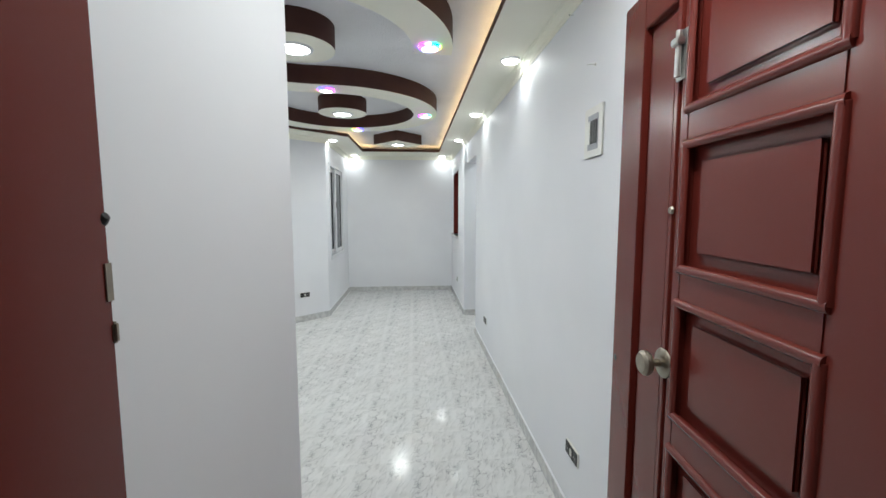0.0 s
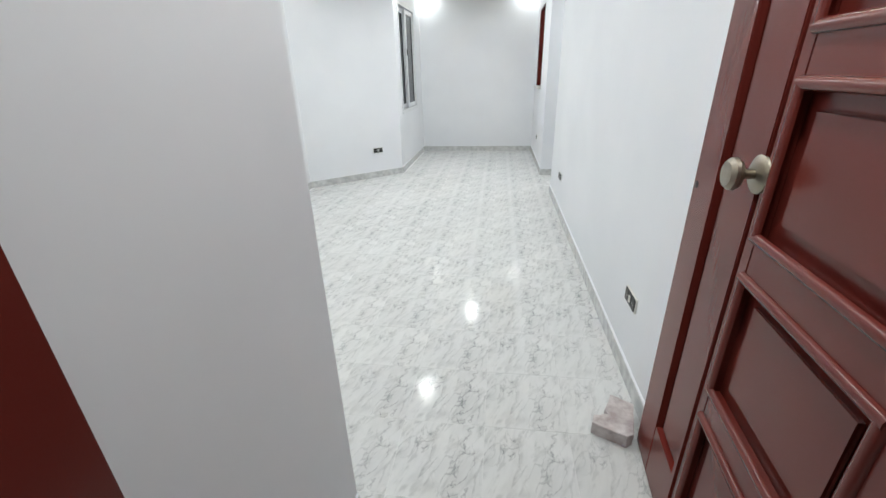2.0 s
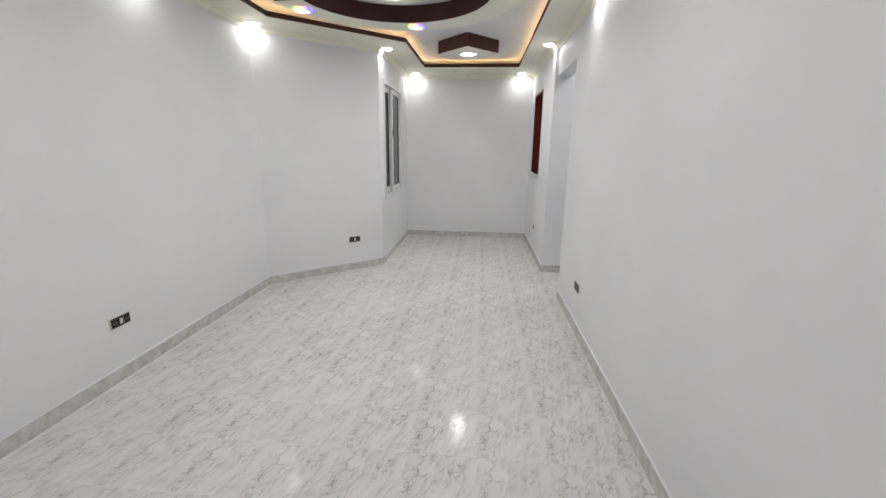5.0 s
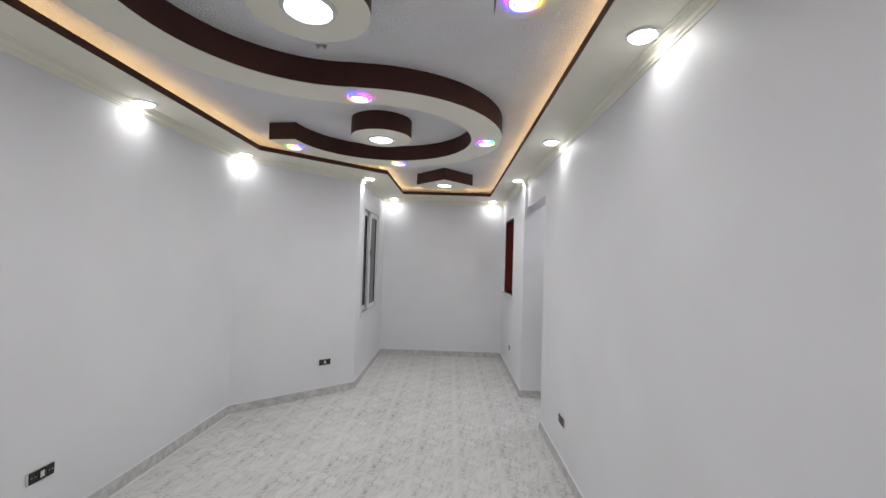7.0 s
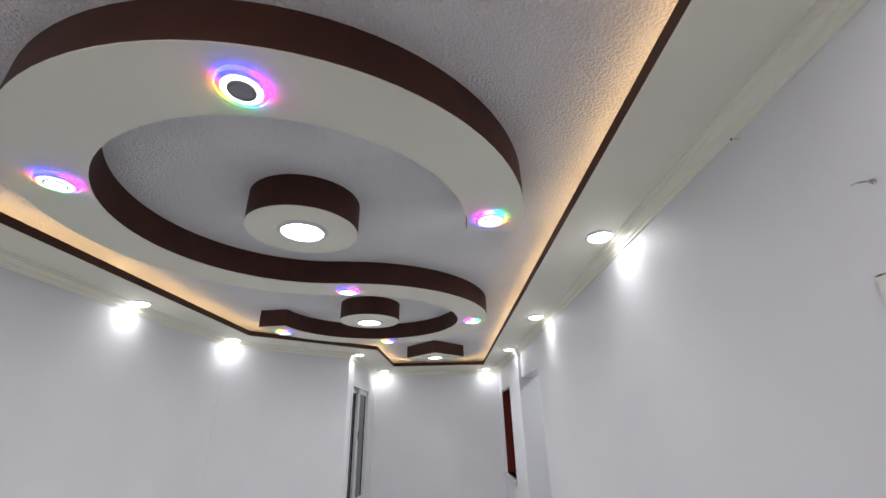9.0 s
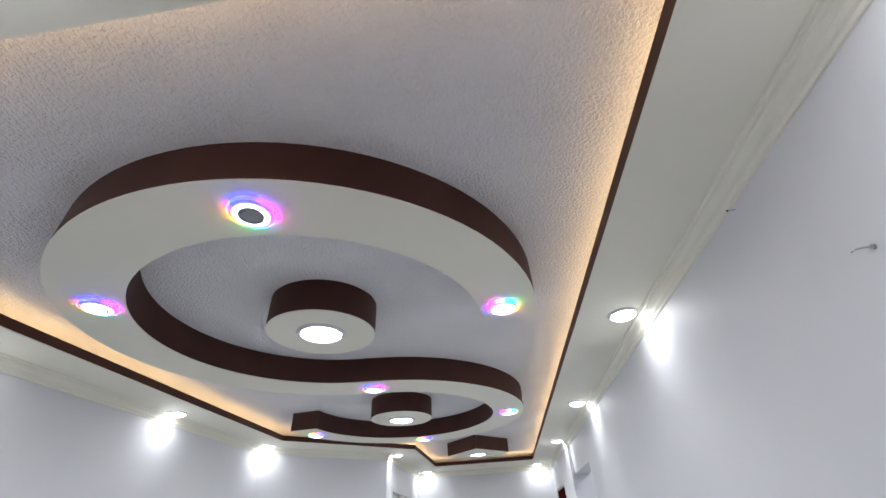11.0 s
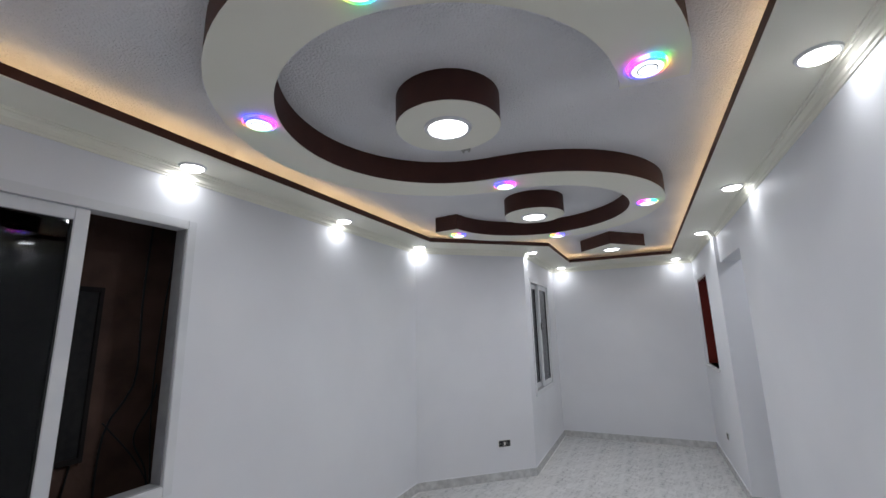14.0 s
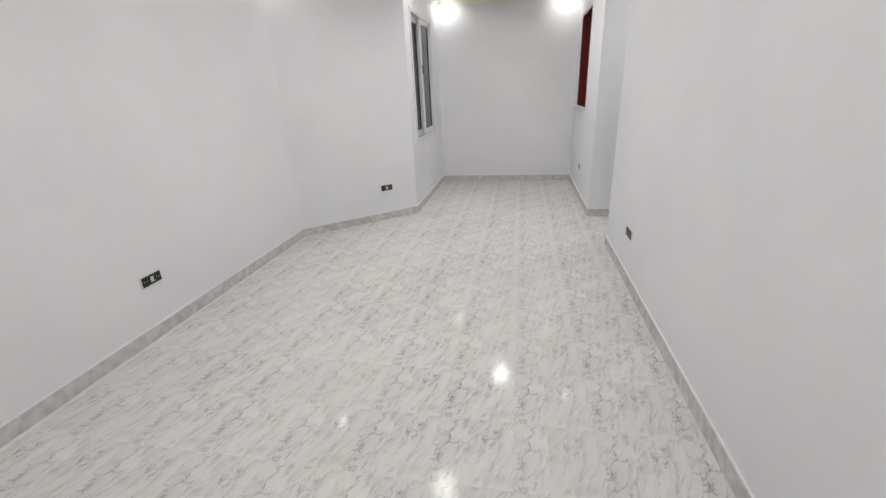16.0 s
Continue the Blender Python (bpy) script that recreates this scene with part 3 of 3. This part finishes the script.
# dark framed board added to paint in the shade on the shaft wall
def shade_board():
    thing = tagged(new("window_4"), "dark board standing in for the shade on the shaft wall", "window", kind="structure")
    y0, y1, z0, z1 = 2.15, 2.8, 0.935, 1.89
    for name, b in (("stile", (y0, y0 + 0.035, z0, z1)), ("stile", (y1 - 0.022, y1, z0, z1)), ("rail", (y0 + 0.035, y1 - 0.022, z0, z0 + 0.03)), ("rail", (y0 + 0.035, y1 - 0.022, z1 - 0.03, z1))):
        part(name, boxed(SHAFT, SHAFT + 0.03, *b), BOARD_DARK, thing, "dark edge bar of the shade board", bevel=0.003)
    part("pane", boxed(SHAFT, SHAFT + 0.014, y0 + 0.035, y1 - 0.022, z0 + 0.03, z1 - 0.03), RUBBER, thing, "dark sheet painted in for the shade")


# near-black, matched to the sheet: shade as colour
BOARD_DARK = painted("shade_board_dark", (0.012, 0.01, 0.01), (0.02, 0.015, 0.014), 9.0, 0.85)
shade_board()

CABLES = (
    (0.35, 3.4, 0.006, lambda z: 3.022 - 0.07 * (1 + math.tanh((1.2 - z) / 0.1)) + 0.008 * math.sin(6 * z)),
    (0.35, 1.3, 0.005, lambda z: 3.155 - 0.1 * math.exp(-((z - 1.0) / 0.15) ** 2)),
    (0.35, 1.2, 0.005, lambda z: 3.19 - 0.045 * math.sin(5.5 * z)),
    (0.62, 1.12, 0.004, lambda z: 2.89 + 0.66 * (1.12 - z) + 0.02 * math.sin(9 * z)),
    (0.35, 0.93, 0.005, lambda z: 2.715 + 0.25 * (z - 0.758) + 0.01 * math.sin(11 * z)),
    (0.35, 3.4, 0.004, lambda z: 3.16 + 0.03 * math.sin(3.1 * z + 0.4)),
)
for z0, z1, r, sway in CABLES:
    pts = [(SHAFT + 0.02 + 0.006 * math.sin(5 * z), sway(z), z) for z in np.linspace(z0, z1, 36)]
    tagged(link("cable", tube(pts, r), BLACKP, smooth=True), "black cable hanging down the shaft wall", "cable", "shaft cables")


# ---- hatch in the far right wall ----
def hatch():
    y0, y1, z0, z1 = HATCH
    thing = tagged(new("window_3"), "dark red painted wooden hatch window with a marble sill", "window", kind="structure")
    x0, x1 = WALL_RF + 0.004, WALL_RF + 0.2
    part("lining", boxed(x0, x1, y1 - 0.03, y1, z0, z1), WOOD, thing, bevel=0.003)
    part("lining", boxed(x0, x1, y0, y0 + 0.03, z0, z1), WOOD, thing, bevel=0.003)
    part("lining", boxed(x0, x1, y0 + 0.03, y1 - 0.03, z1 - 0.03, z1), WOOD, thing, bevel=0.003)
    for a, b in ((y0 + 0.03, (y0 + y1) / 2 - 0.002), ((y0 + y1) / 2 + 0.002, y1 - 0.03)):
        leaf = part("shutter", boxed(x1 - 0.07, x1 - 0.05, a, b, z0 + 0.004, z1 - 0.032), WOOD, thing, "closed red wooden shutter leaf")
        part("shutter_panel", boxed(x1 - 0.078, x1 - 0.07, a + 0.07, b - 0.07, z0 + 0.09, z1 - 0.12), WOOD, leaf, bevel=0.005)
    part("sill", boxed(WALL_RF - 0.045, x1, y0 - 0.05, y1 + 0.05, z0 - 0.03, z0), SILL, thing, "white marble sill", bevel=0.005)


hatch()


# ---- entrance door ----
def entrance_frame():
    thing = tagged(new("door_frame"), "dark red gloss painted wooden frame of the entrance", "door frame", kind="structure")
    for name, b in (("jamb", (0.55, 0.608, 0.66, 0.79, FLOOR, 2.3)), ("stop", (0.55, 0.622, 0.60, 0.663, FLOOR, 2.3)), ("casing", (0.5, 0.597, 0.47, 0.602, FLOOR, 2.34)),
                    ("jamb", (1.572, 1.684, 0.66, 0.795, FLOOR, 2.3)), ("stop", (1.556, 1.684, 0.60, 0.663, FLOOR, 2.3)), ("casing", (1.60, 1.77, 0.47, 0.602, FLOOR, 2.34)),
                    ("head", (0.61, 1.57, 0.66, 0.80, 2.225, 2.3)), ("stop", (0.623, 1.555, 0.60, 0.663, 2.2, 2.3))):
        part(name, boxed(*b), WOOD, thing, bevel=0.006)
    part("strike_plate", boxed(0.6, 0.6095, 0.776, 0.788, 1.435, 1.475), BRASS, thing, "worn steel strike plate", bevel=0.002)
    part("latch_keep", boxed(0.6215, 0.6255, 0.612, 0.634, 1.105, 1.152), RUBBER, thing, "dark worn latch keep", bevel=0.0015)
    part("strike_lip", boxed(0.602, 0.611, 0.782, 0.789, 1.395, 1.416), BRASS, thing, "bent steel lip", bevel=0.002)
    part("screw", moved(lathe([(0, 0.012), (0.004, 0.011), (0.007, 0.006), (0.008, 0.0)], 16), pose(0.6, 0.784, 1.512, 0, 60, 0)), BLACKP, thing, "dark screw head", smooth=True)


entrance_frame()

LEAF_W, LEAF_H = 1.01, 2.2
PANELS = ((0.12, 0.455), (0.548, 0.868), (0.965, 1.275), (1.368, 1.69), (1.78, 2.09))
COLUMN = (0.18, 0.60)


def half_round(length, r):
    """A half-round bar along x, flat at y = 0."""
    bm = bmesh.new()
    ends = [[bm.verts.new((x, r * 0.8 * math.sin(math.pi * k / 8), r * math.cos(math.pi * k / 8))) for k in range(9)] for x in (0, length)]
    for k in range(8):
        bm.faces.new((ends[0][k], ends[0][k + 1], ends[1][k + 1], ends[1][k]))
    bm.faces.new((ends[0][8], ends[0][0], ends[1][0], ends[1][8]))
    bm.faces.new(ends[0])
    bm.faces.new(ends[1][::-1])
    return bm


def entrance_door():
    thing = tagged(new("door_1"), "open dark red gloss painted wooden entrance door with five panels", "door", kind="structure")
    d = -0.023
    part("leaf", boxed(0, LEAF_W, -0.04, d, FLOOR + 0.008, LEAF_H), WOOD, thing)
    part("stile", boxed(0, COLUMN[0], d, 0, FLOOR + 0.008, LEAF_H), WOOD, thing, bevel=0.003)
    part("stile", boxed(COLUMN[1], 0.638, d, 0, FLOOR + 0.008, LEAF_H), WOOD, thing, bevel=0.003)
    part("stile", boxed(0.645, 0.668, d, 0.004, FLOOR + 0.008, LEAF_H), WOOD, thing, bevel=0.003)
    part("stile", boxed(0.862, LEAF_W, d, 0, FLOOR + 0.008, LEAF_H), WOOD, thing, bevel=0.003)
    part("rail", boxed(0.668, 0.862, d, 0, FLOOR + 0.008, 0.15), WOOD, thing, bevel=0.003)
    part("rail", boxed(0.668, 0.862, d, 0, 2.08, LEAF_H), WOOD, thing, bevel=0.003)
    part("narrow_panel", boxed(0.69, 0.835, d, -0.011, 0.165, 2.065), WOOD, thing, bevel=0.006)
    edges = [FLOOR + 0.008] + [z for p in PANELS for z in p] + [LEAF_H]
    for lo, hi in zip(edges[::2], edges[1::2]):
        part("rail", boxed(COLUMN[0], COLUMN[1], d, 0, lo, hi), WOOD, thing, bevel=0.003)
    for lo, hi in PANELS:
        panel = part("panel", boxed(COLUMN[0] + 0.042, COLUMN[1] - 0.042, d, d + 0.011, lo + 0.042, hi - 0.042), WOOD, thing, bevel=0.009)
        w, h, r = COLUMN[1] - COLUMN[0], hi - lo, 0.013
        for m, n in ((pose(COLUMN[0] - 0.009, 0, lo), w + 0.018), (pose(COLUMN[0] - 0.009, 0, hi), w + 0.018),
                     (pose(COLUMN[0], 0, lo, 0, -90, 0), h), (pose(COLUMN[1], 0, lo, 0, -90, 0), h)):
            part("moulding", moved(half_round(n, r), m), WOOD, panel, smooth=True)
    turn = pose(0, 0, 0, -90, 0, 0)
    knob = part("door_knob", moved(lathe([(0.0, 0.066), (0.012, 0.068), (0.027, 0.066), (0.035, 0.058), (0.036, 0.05), (0.03, 0.041), (0.014, 0.036), (0.0105, 0.028), (0.0105, 0.006), (0.0, 0.006)], 32),
                                   pose(0.657, 0.0, 1.09) @ turn), BRASS, thing, "aged brass knob", smooth=True)
    part("rose", moved(lathe([(0.0, 0.012), (0.016, 0.012), (0.034, 0.009), (0.042, 0.004), (0.043, 0.0)], 32), pose(0.657, 0.0, 1.09) @ turn), BRASS, knob, "aged brass rose", smooth=True)
    bolt = part("bolt_plate", boxed(0.61, 0.655, 0.004, 0.009, 1.86, 1.985), STEEL, thing, "worn steel bolt plate", bevel=0.002)
    part("bolt_bar", moved(lathe([(0.0, -0.06), (0.008, -0.058), (0.008, 0.058), (0.0, 0.06)], 16), pose(0.632, 0.017, 1.925)), STEEL, bolt, smooth=True)
    part("bolt_staple", boxed(0.615, 0.65, 0.009, 0.03, 1.945, 1.965), STEEL, bolt, bevel=0.003)
    part("peephole", moved(lathe([(0.0, 0.006), (0.008, 0.006), (0.011, 0.0)], 20), pose(0.648, 0.004, 1.522) @ turn), BRASS, thing, "small brass peephole", smooth=True)
    part("keyhole", moved(lathe([(0.0, 0.003), (0.007, 0.003), (0.012, 0.0)], 20), pose(0.985, 0.0, 0.985) @ turn), BLACKP, thing, "dark keyhole cover", smooth=True)
    for z in (0.25, 1.1, 1.95):
        part("hinge", moved(lathe([(0.0, -0.05), (0.008, -0.05), (0.008, 0.05), (0.0, 0.05)], 14), pose(-0.006, 0.004, z)), STEEL, thing, "steel hinge", smooth=True)
    thing.matrix_basis = pose(1.545, 0.805, 0, 0, 0, math.degrees(math.atan2(1.014, 0.087)))


entrance_door()


# ---- loose and small things ----
def stone_block():
    bm = prism([(1.455, 1.83), (1.578, 1.768), (1.605, 1.785), (1.652, 1.952), (1.57, 2.004), (1.52, 1.905), (1.535, 1.88), (1.475, 1.875)], FLOOR, FLOOR + 0.06)
    bmesh.ops.bevel(bm, geom=list(bm.edges), offset=0.003, segments=1, affect="EDGES")
    bmesh.ops.triangulate(bm, faces=bm.faces)
    bmesh.ops.subdivide_edges(bm, edges=bm.edges, cuts=2, use_grid_fill=True)
    for v in bm.verts:
        if v.co.z > FLOOR + 0.004:
            v.co += 0.004 * noise.noise_vector(v.co * 30)
    tagged(link("stone_block", bm, STONE), "broken pinkish stone block lying on the tiles as doorstop", "stone block")


stone_block()


def socket(m, label, modules=(1, 2, 1), w=0.155):
    """A wall socket plate in its own x-z plane, facing +y."""
    thing = tagged(new("wall_socket"), label, "socket", "wall sockets")
    part("plate", boxed(-w / 2, w / 2, 0, 0.008, -0.038, 0.038), PLASTIC, thing, "cream plastic plate", bevel=0.003)
    n = len(modules)
    step = (w - 0.012) / n
    for i, dark in enumerate(modules):
        c = -w / 2 + 0.006 + step * (i + 0.5)
        unit = part("module", boxed(c - step / 2 + 0.001, c + step / 2 - 0.001, 0.008, 0.013, -0.032, 0.032), BLACKP if dark else PLASTIC, thing, "black outlet module" if dark else "pale switch module", bevel=0.002)
        if dark == 2:
            part("rocker", boxed(c - 0.012, c + 0.012, 0.013, 0.016, -0.018, 0.018), PLASTIC, unit, "pale rocker switch", bevel=0.002)
        elif dark:
            for k in (-1, 1):
                part("hole", moved(lathe([(0, 0.001), (0.0035, 0.001), (0.0035, 0.0)], 10), pose(c + 0.009 * k, 0.013, 0) @ pose(0, 0, 0, -90, 0, 0)), STEEL, unit)
    thing.matrix_basis = m
    return thing


ang = math.degrees(math.atan2(L_B[1] - L_A[1], L_B[0] - L_A[0]))
socket(pose(WALL_R, 2.275, 0.31, 0, 0, 90), "cream double socket plate with black outlets on the white wall")
socket(pose(WALL_R, 4.795, 0.30, 0, 0, 90), "black double socket plate low on the white wall", (1, 1, 1))
socket(pose(WALL_RF, 7.41, 0.32, 0, 0, 90), "small single socket low on the far wall", (1,), 0.08)
socket(pose(WALL_L, 3.73, 0.305, 0, 0, -90), "cream double socket plate with black outlets under the window wall")
socket(pose(-0.686, 6.323, 0.30, 0, 0, ang - 180), "black double socket plate on the angled wall", (1, 2, 1))


def breaker_box():
    thing = tagged(new("breaker_box"), "white plastic breaker box with a dark switch window", "breaker box")
    part("body", boxed(-0.09, 0.09, 0, 0.008, -0.11, 0.11), PLASTIC, thing, bevel=0.004)
    part("window_recess", boxed(-0.05, 0.05, 0.008, 0.0095, -0.075, 0.075), SPOT_CAP, thing, "grey switch window")
    for i in range(4):
        part("switch", boxed(-0.043 + 0.0225 * i, -0.025 + 0.0225 * i, 0.0095, 0.014, -0.05, 0.05), PLASTIC if i == 3 else BLACKP, thing, "breaker switch", bevel=0.002)
    thing.matrix_basis = pose(WALL_R, 2.152, 1.86, 0, 0, 90)


breaker_box()


def wall_hook(m):
    thing = tagged(new("wall_hook"), "small steel nail hook in the white wall", "hook")
    part("plug", lathe([(0.006, 0.0), (0.006, 0.004), (0.0, 0.005)], 14), STEEL, thing)
    part("nail", tube([(0, 0, 0.0), (0, 0, 0.02), (0, 0.004, 0.03), (0, 0.014, 0.033)], 0.002), STEEL, thing)
    thing.matrix_basis = m


wall_hook(pose(WALL_R, 2.165, 2.15, 0, -90, 0))


def wall_nail(y, z):
    thing = tagged(new("wall_nail"), "thin dark steel nail in the wall under the cornice", "nail")
    part("shank", tube([(0, 0, 0.0), (0, 0, 0.012), (0, 0.001, 0.022)], 0.0016), STEEL, thing)
    part("head", moved(lathe([(0, 0.002), (0.0035, 0.0015), (0.0035, 0.0)], 12), pose(0, 0.001, 0.022)), BLACKP, thing)
    thing.matrix_basis = pose(WALL_R, y, z, 0, -90, 0)


wall_nail(2.436, 2.474)


def ceiling_hook():
    thing = tagged(new("ceiling_hook"), "small steel hook with two screws on the stucco ceiling", "hook")
    for x in (-0.018, 0.018):
        part("screw", moved(lathe([(0.0, -0.02), (0.006, -0.018), (0.007, 0.0)], 12), pose(x, 0, 0)), STEEL, thing)
    part("strap", boxed(-0.03, 0.03, -0.008, 0.008, -0.004, 0.0), STEEL, thing)
    thing.location = (0.03, 3.65, CEIL)


ceiling_hook()



# ---- floor tiles ----
TILE_S, TX, TY = 0.347, 1.365, 1.82


def tile_mesh():
    h = TILE_S / 2 - 0.0008
    bm = bmesh.new()
    lo = [bm.verts.new((x * h, y * h, -0.01)) for x, y in ((-1, -1), (1, -1), (1, 1), (-1, 1))]
    hi = [bm.verts.new((x * h, y * h, -0.0007)) for x, y in ((-1, -1), (1, -1), (1, 1), (-1, 1))]
    k = h - 0.0005
    up = [bm.verts.new((x * k, y * k, 0.0)) for x, y in ((-1, -1), (1, -1), (1, 1), (-1, 1))]
    for i in range(4):
        j = (i + 1) % 4
        bm.faces.new((lo[i], lo[j], hi[j], hi[i]))
        bm.faces.new((hi[i], hi[j], up[j], up[i]))
    bm.faces.new(up)
    me = bpy.data.meshes.new("tile")
    bm.to_mesh(me)
    bm.free()
    me.materials.append(TILE)
    return me


def inside_room(x, y):
    if WALL_L - 0.1 < x < WALL_R + 0.1 and 0.5 < y < WALL_B + 0.1:
        if y > L_A[1] + 0.1 and x < L_B[0] - 0.1:
            return y < L_A[1] + 0.2 + (x - L_A[0]) * (L_B[1] - L_A[1]) / (L_B[0] - L_A[0])
        return not (x < 0.45 and y < 1.3)
    return WALL_R < x < 3.3 and 5.1 < y < 6.6


one_tile = tile_mesh()
for i in range(-10, 7):
    for j in range(-5, 22):
        x, y = TX + (i - 0.5) * TILE_S, TY + (j + 0.5) * TILE_S
        if inside_room(x, y):
            ob = new("tile", one_tile)
            ob.parent = floor
            ob.location = (x, y, FLOOR + random.uniform(-0.0004, 0.0))
            ob.rotation_euler = (random.gauss(0, 0.0005), random.gauss(0, 0.0005), 0)

# the plan is drawn in units of 0.95 m
for ob in list(scene.objects):
    if ob.parent is None and ob.type != "CAMERA":
        ob.matrix_basis = Matrix.Scale(UNIT, 4) @ ob.matrix_basis
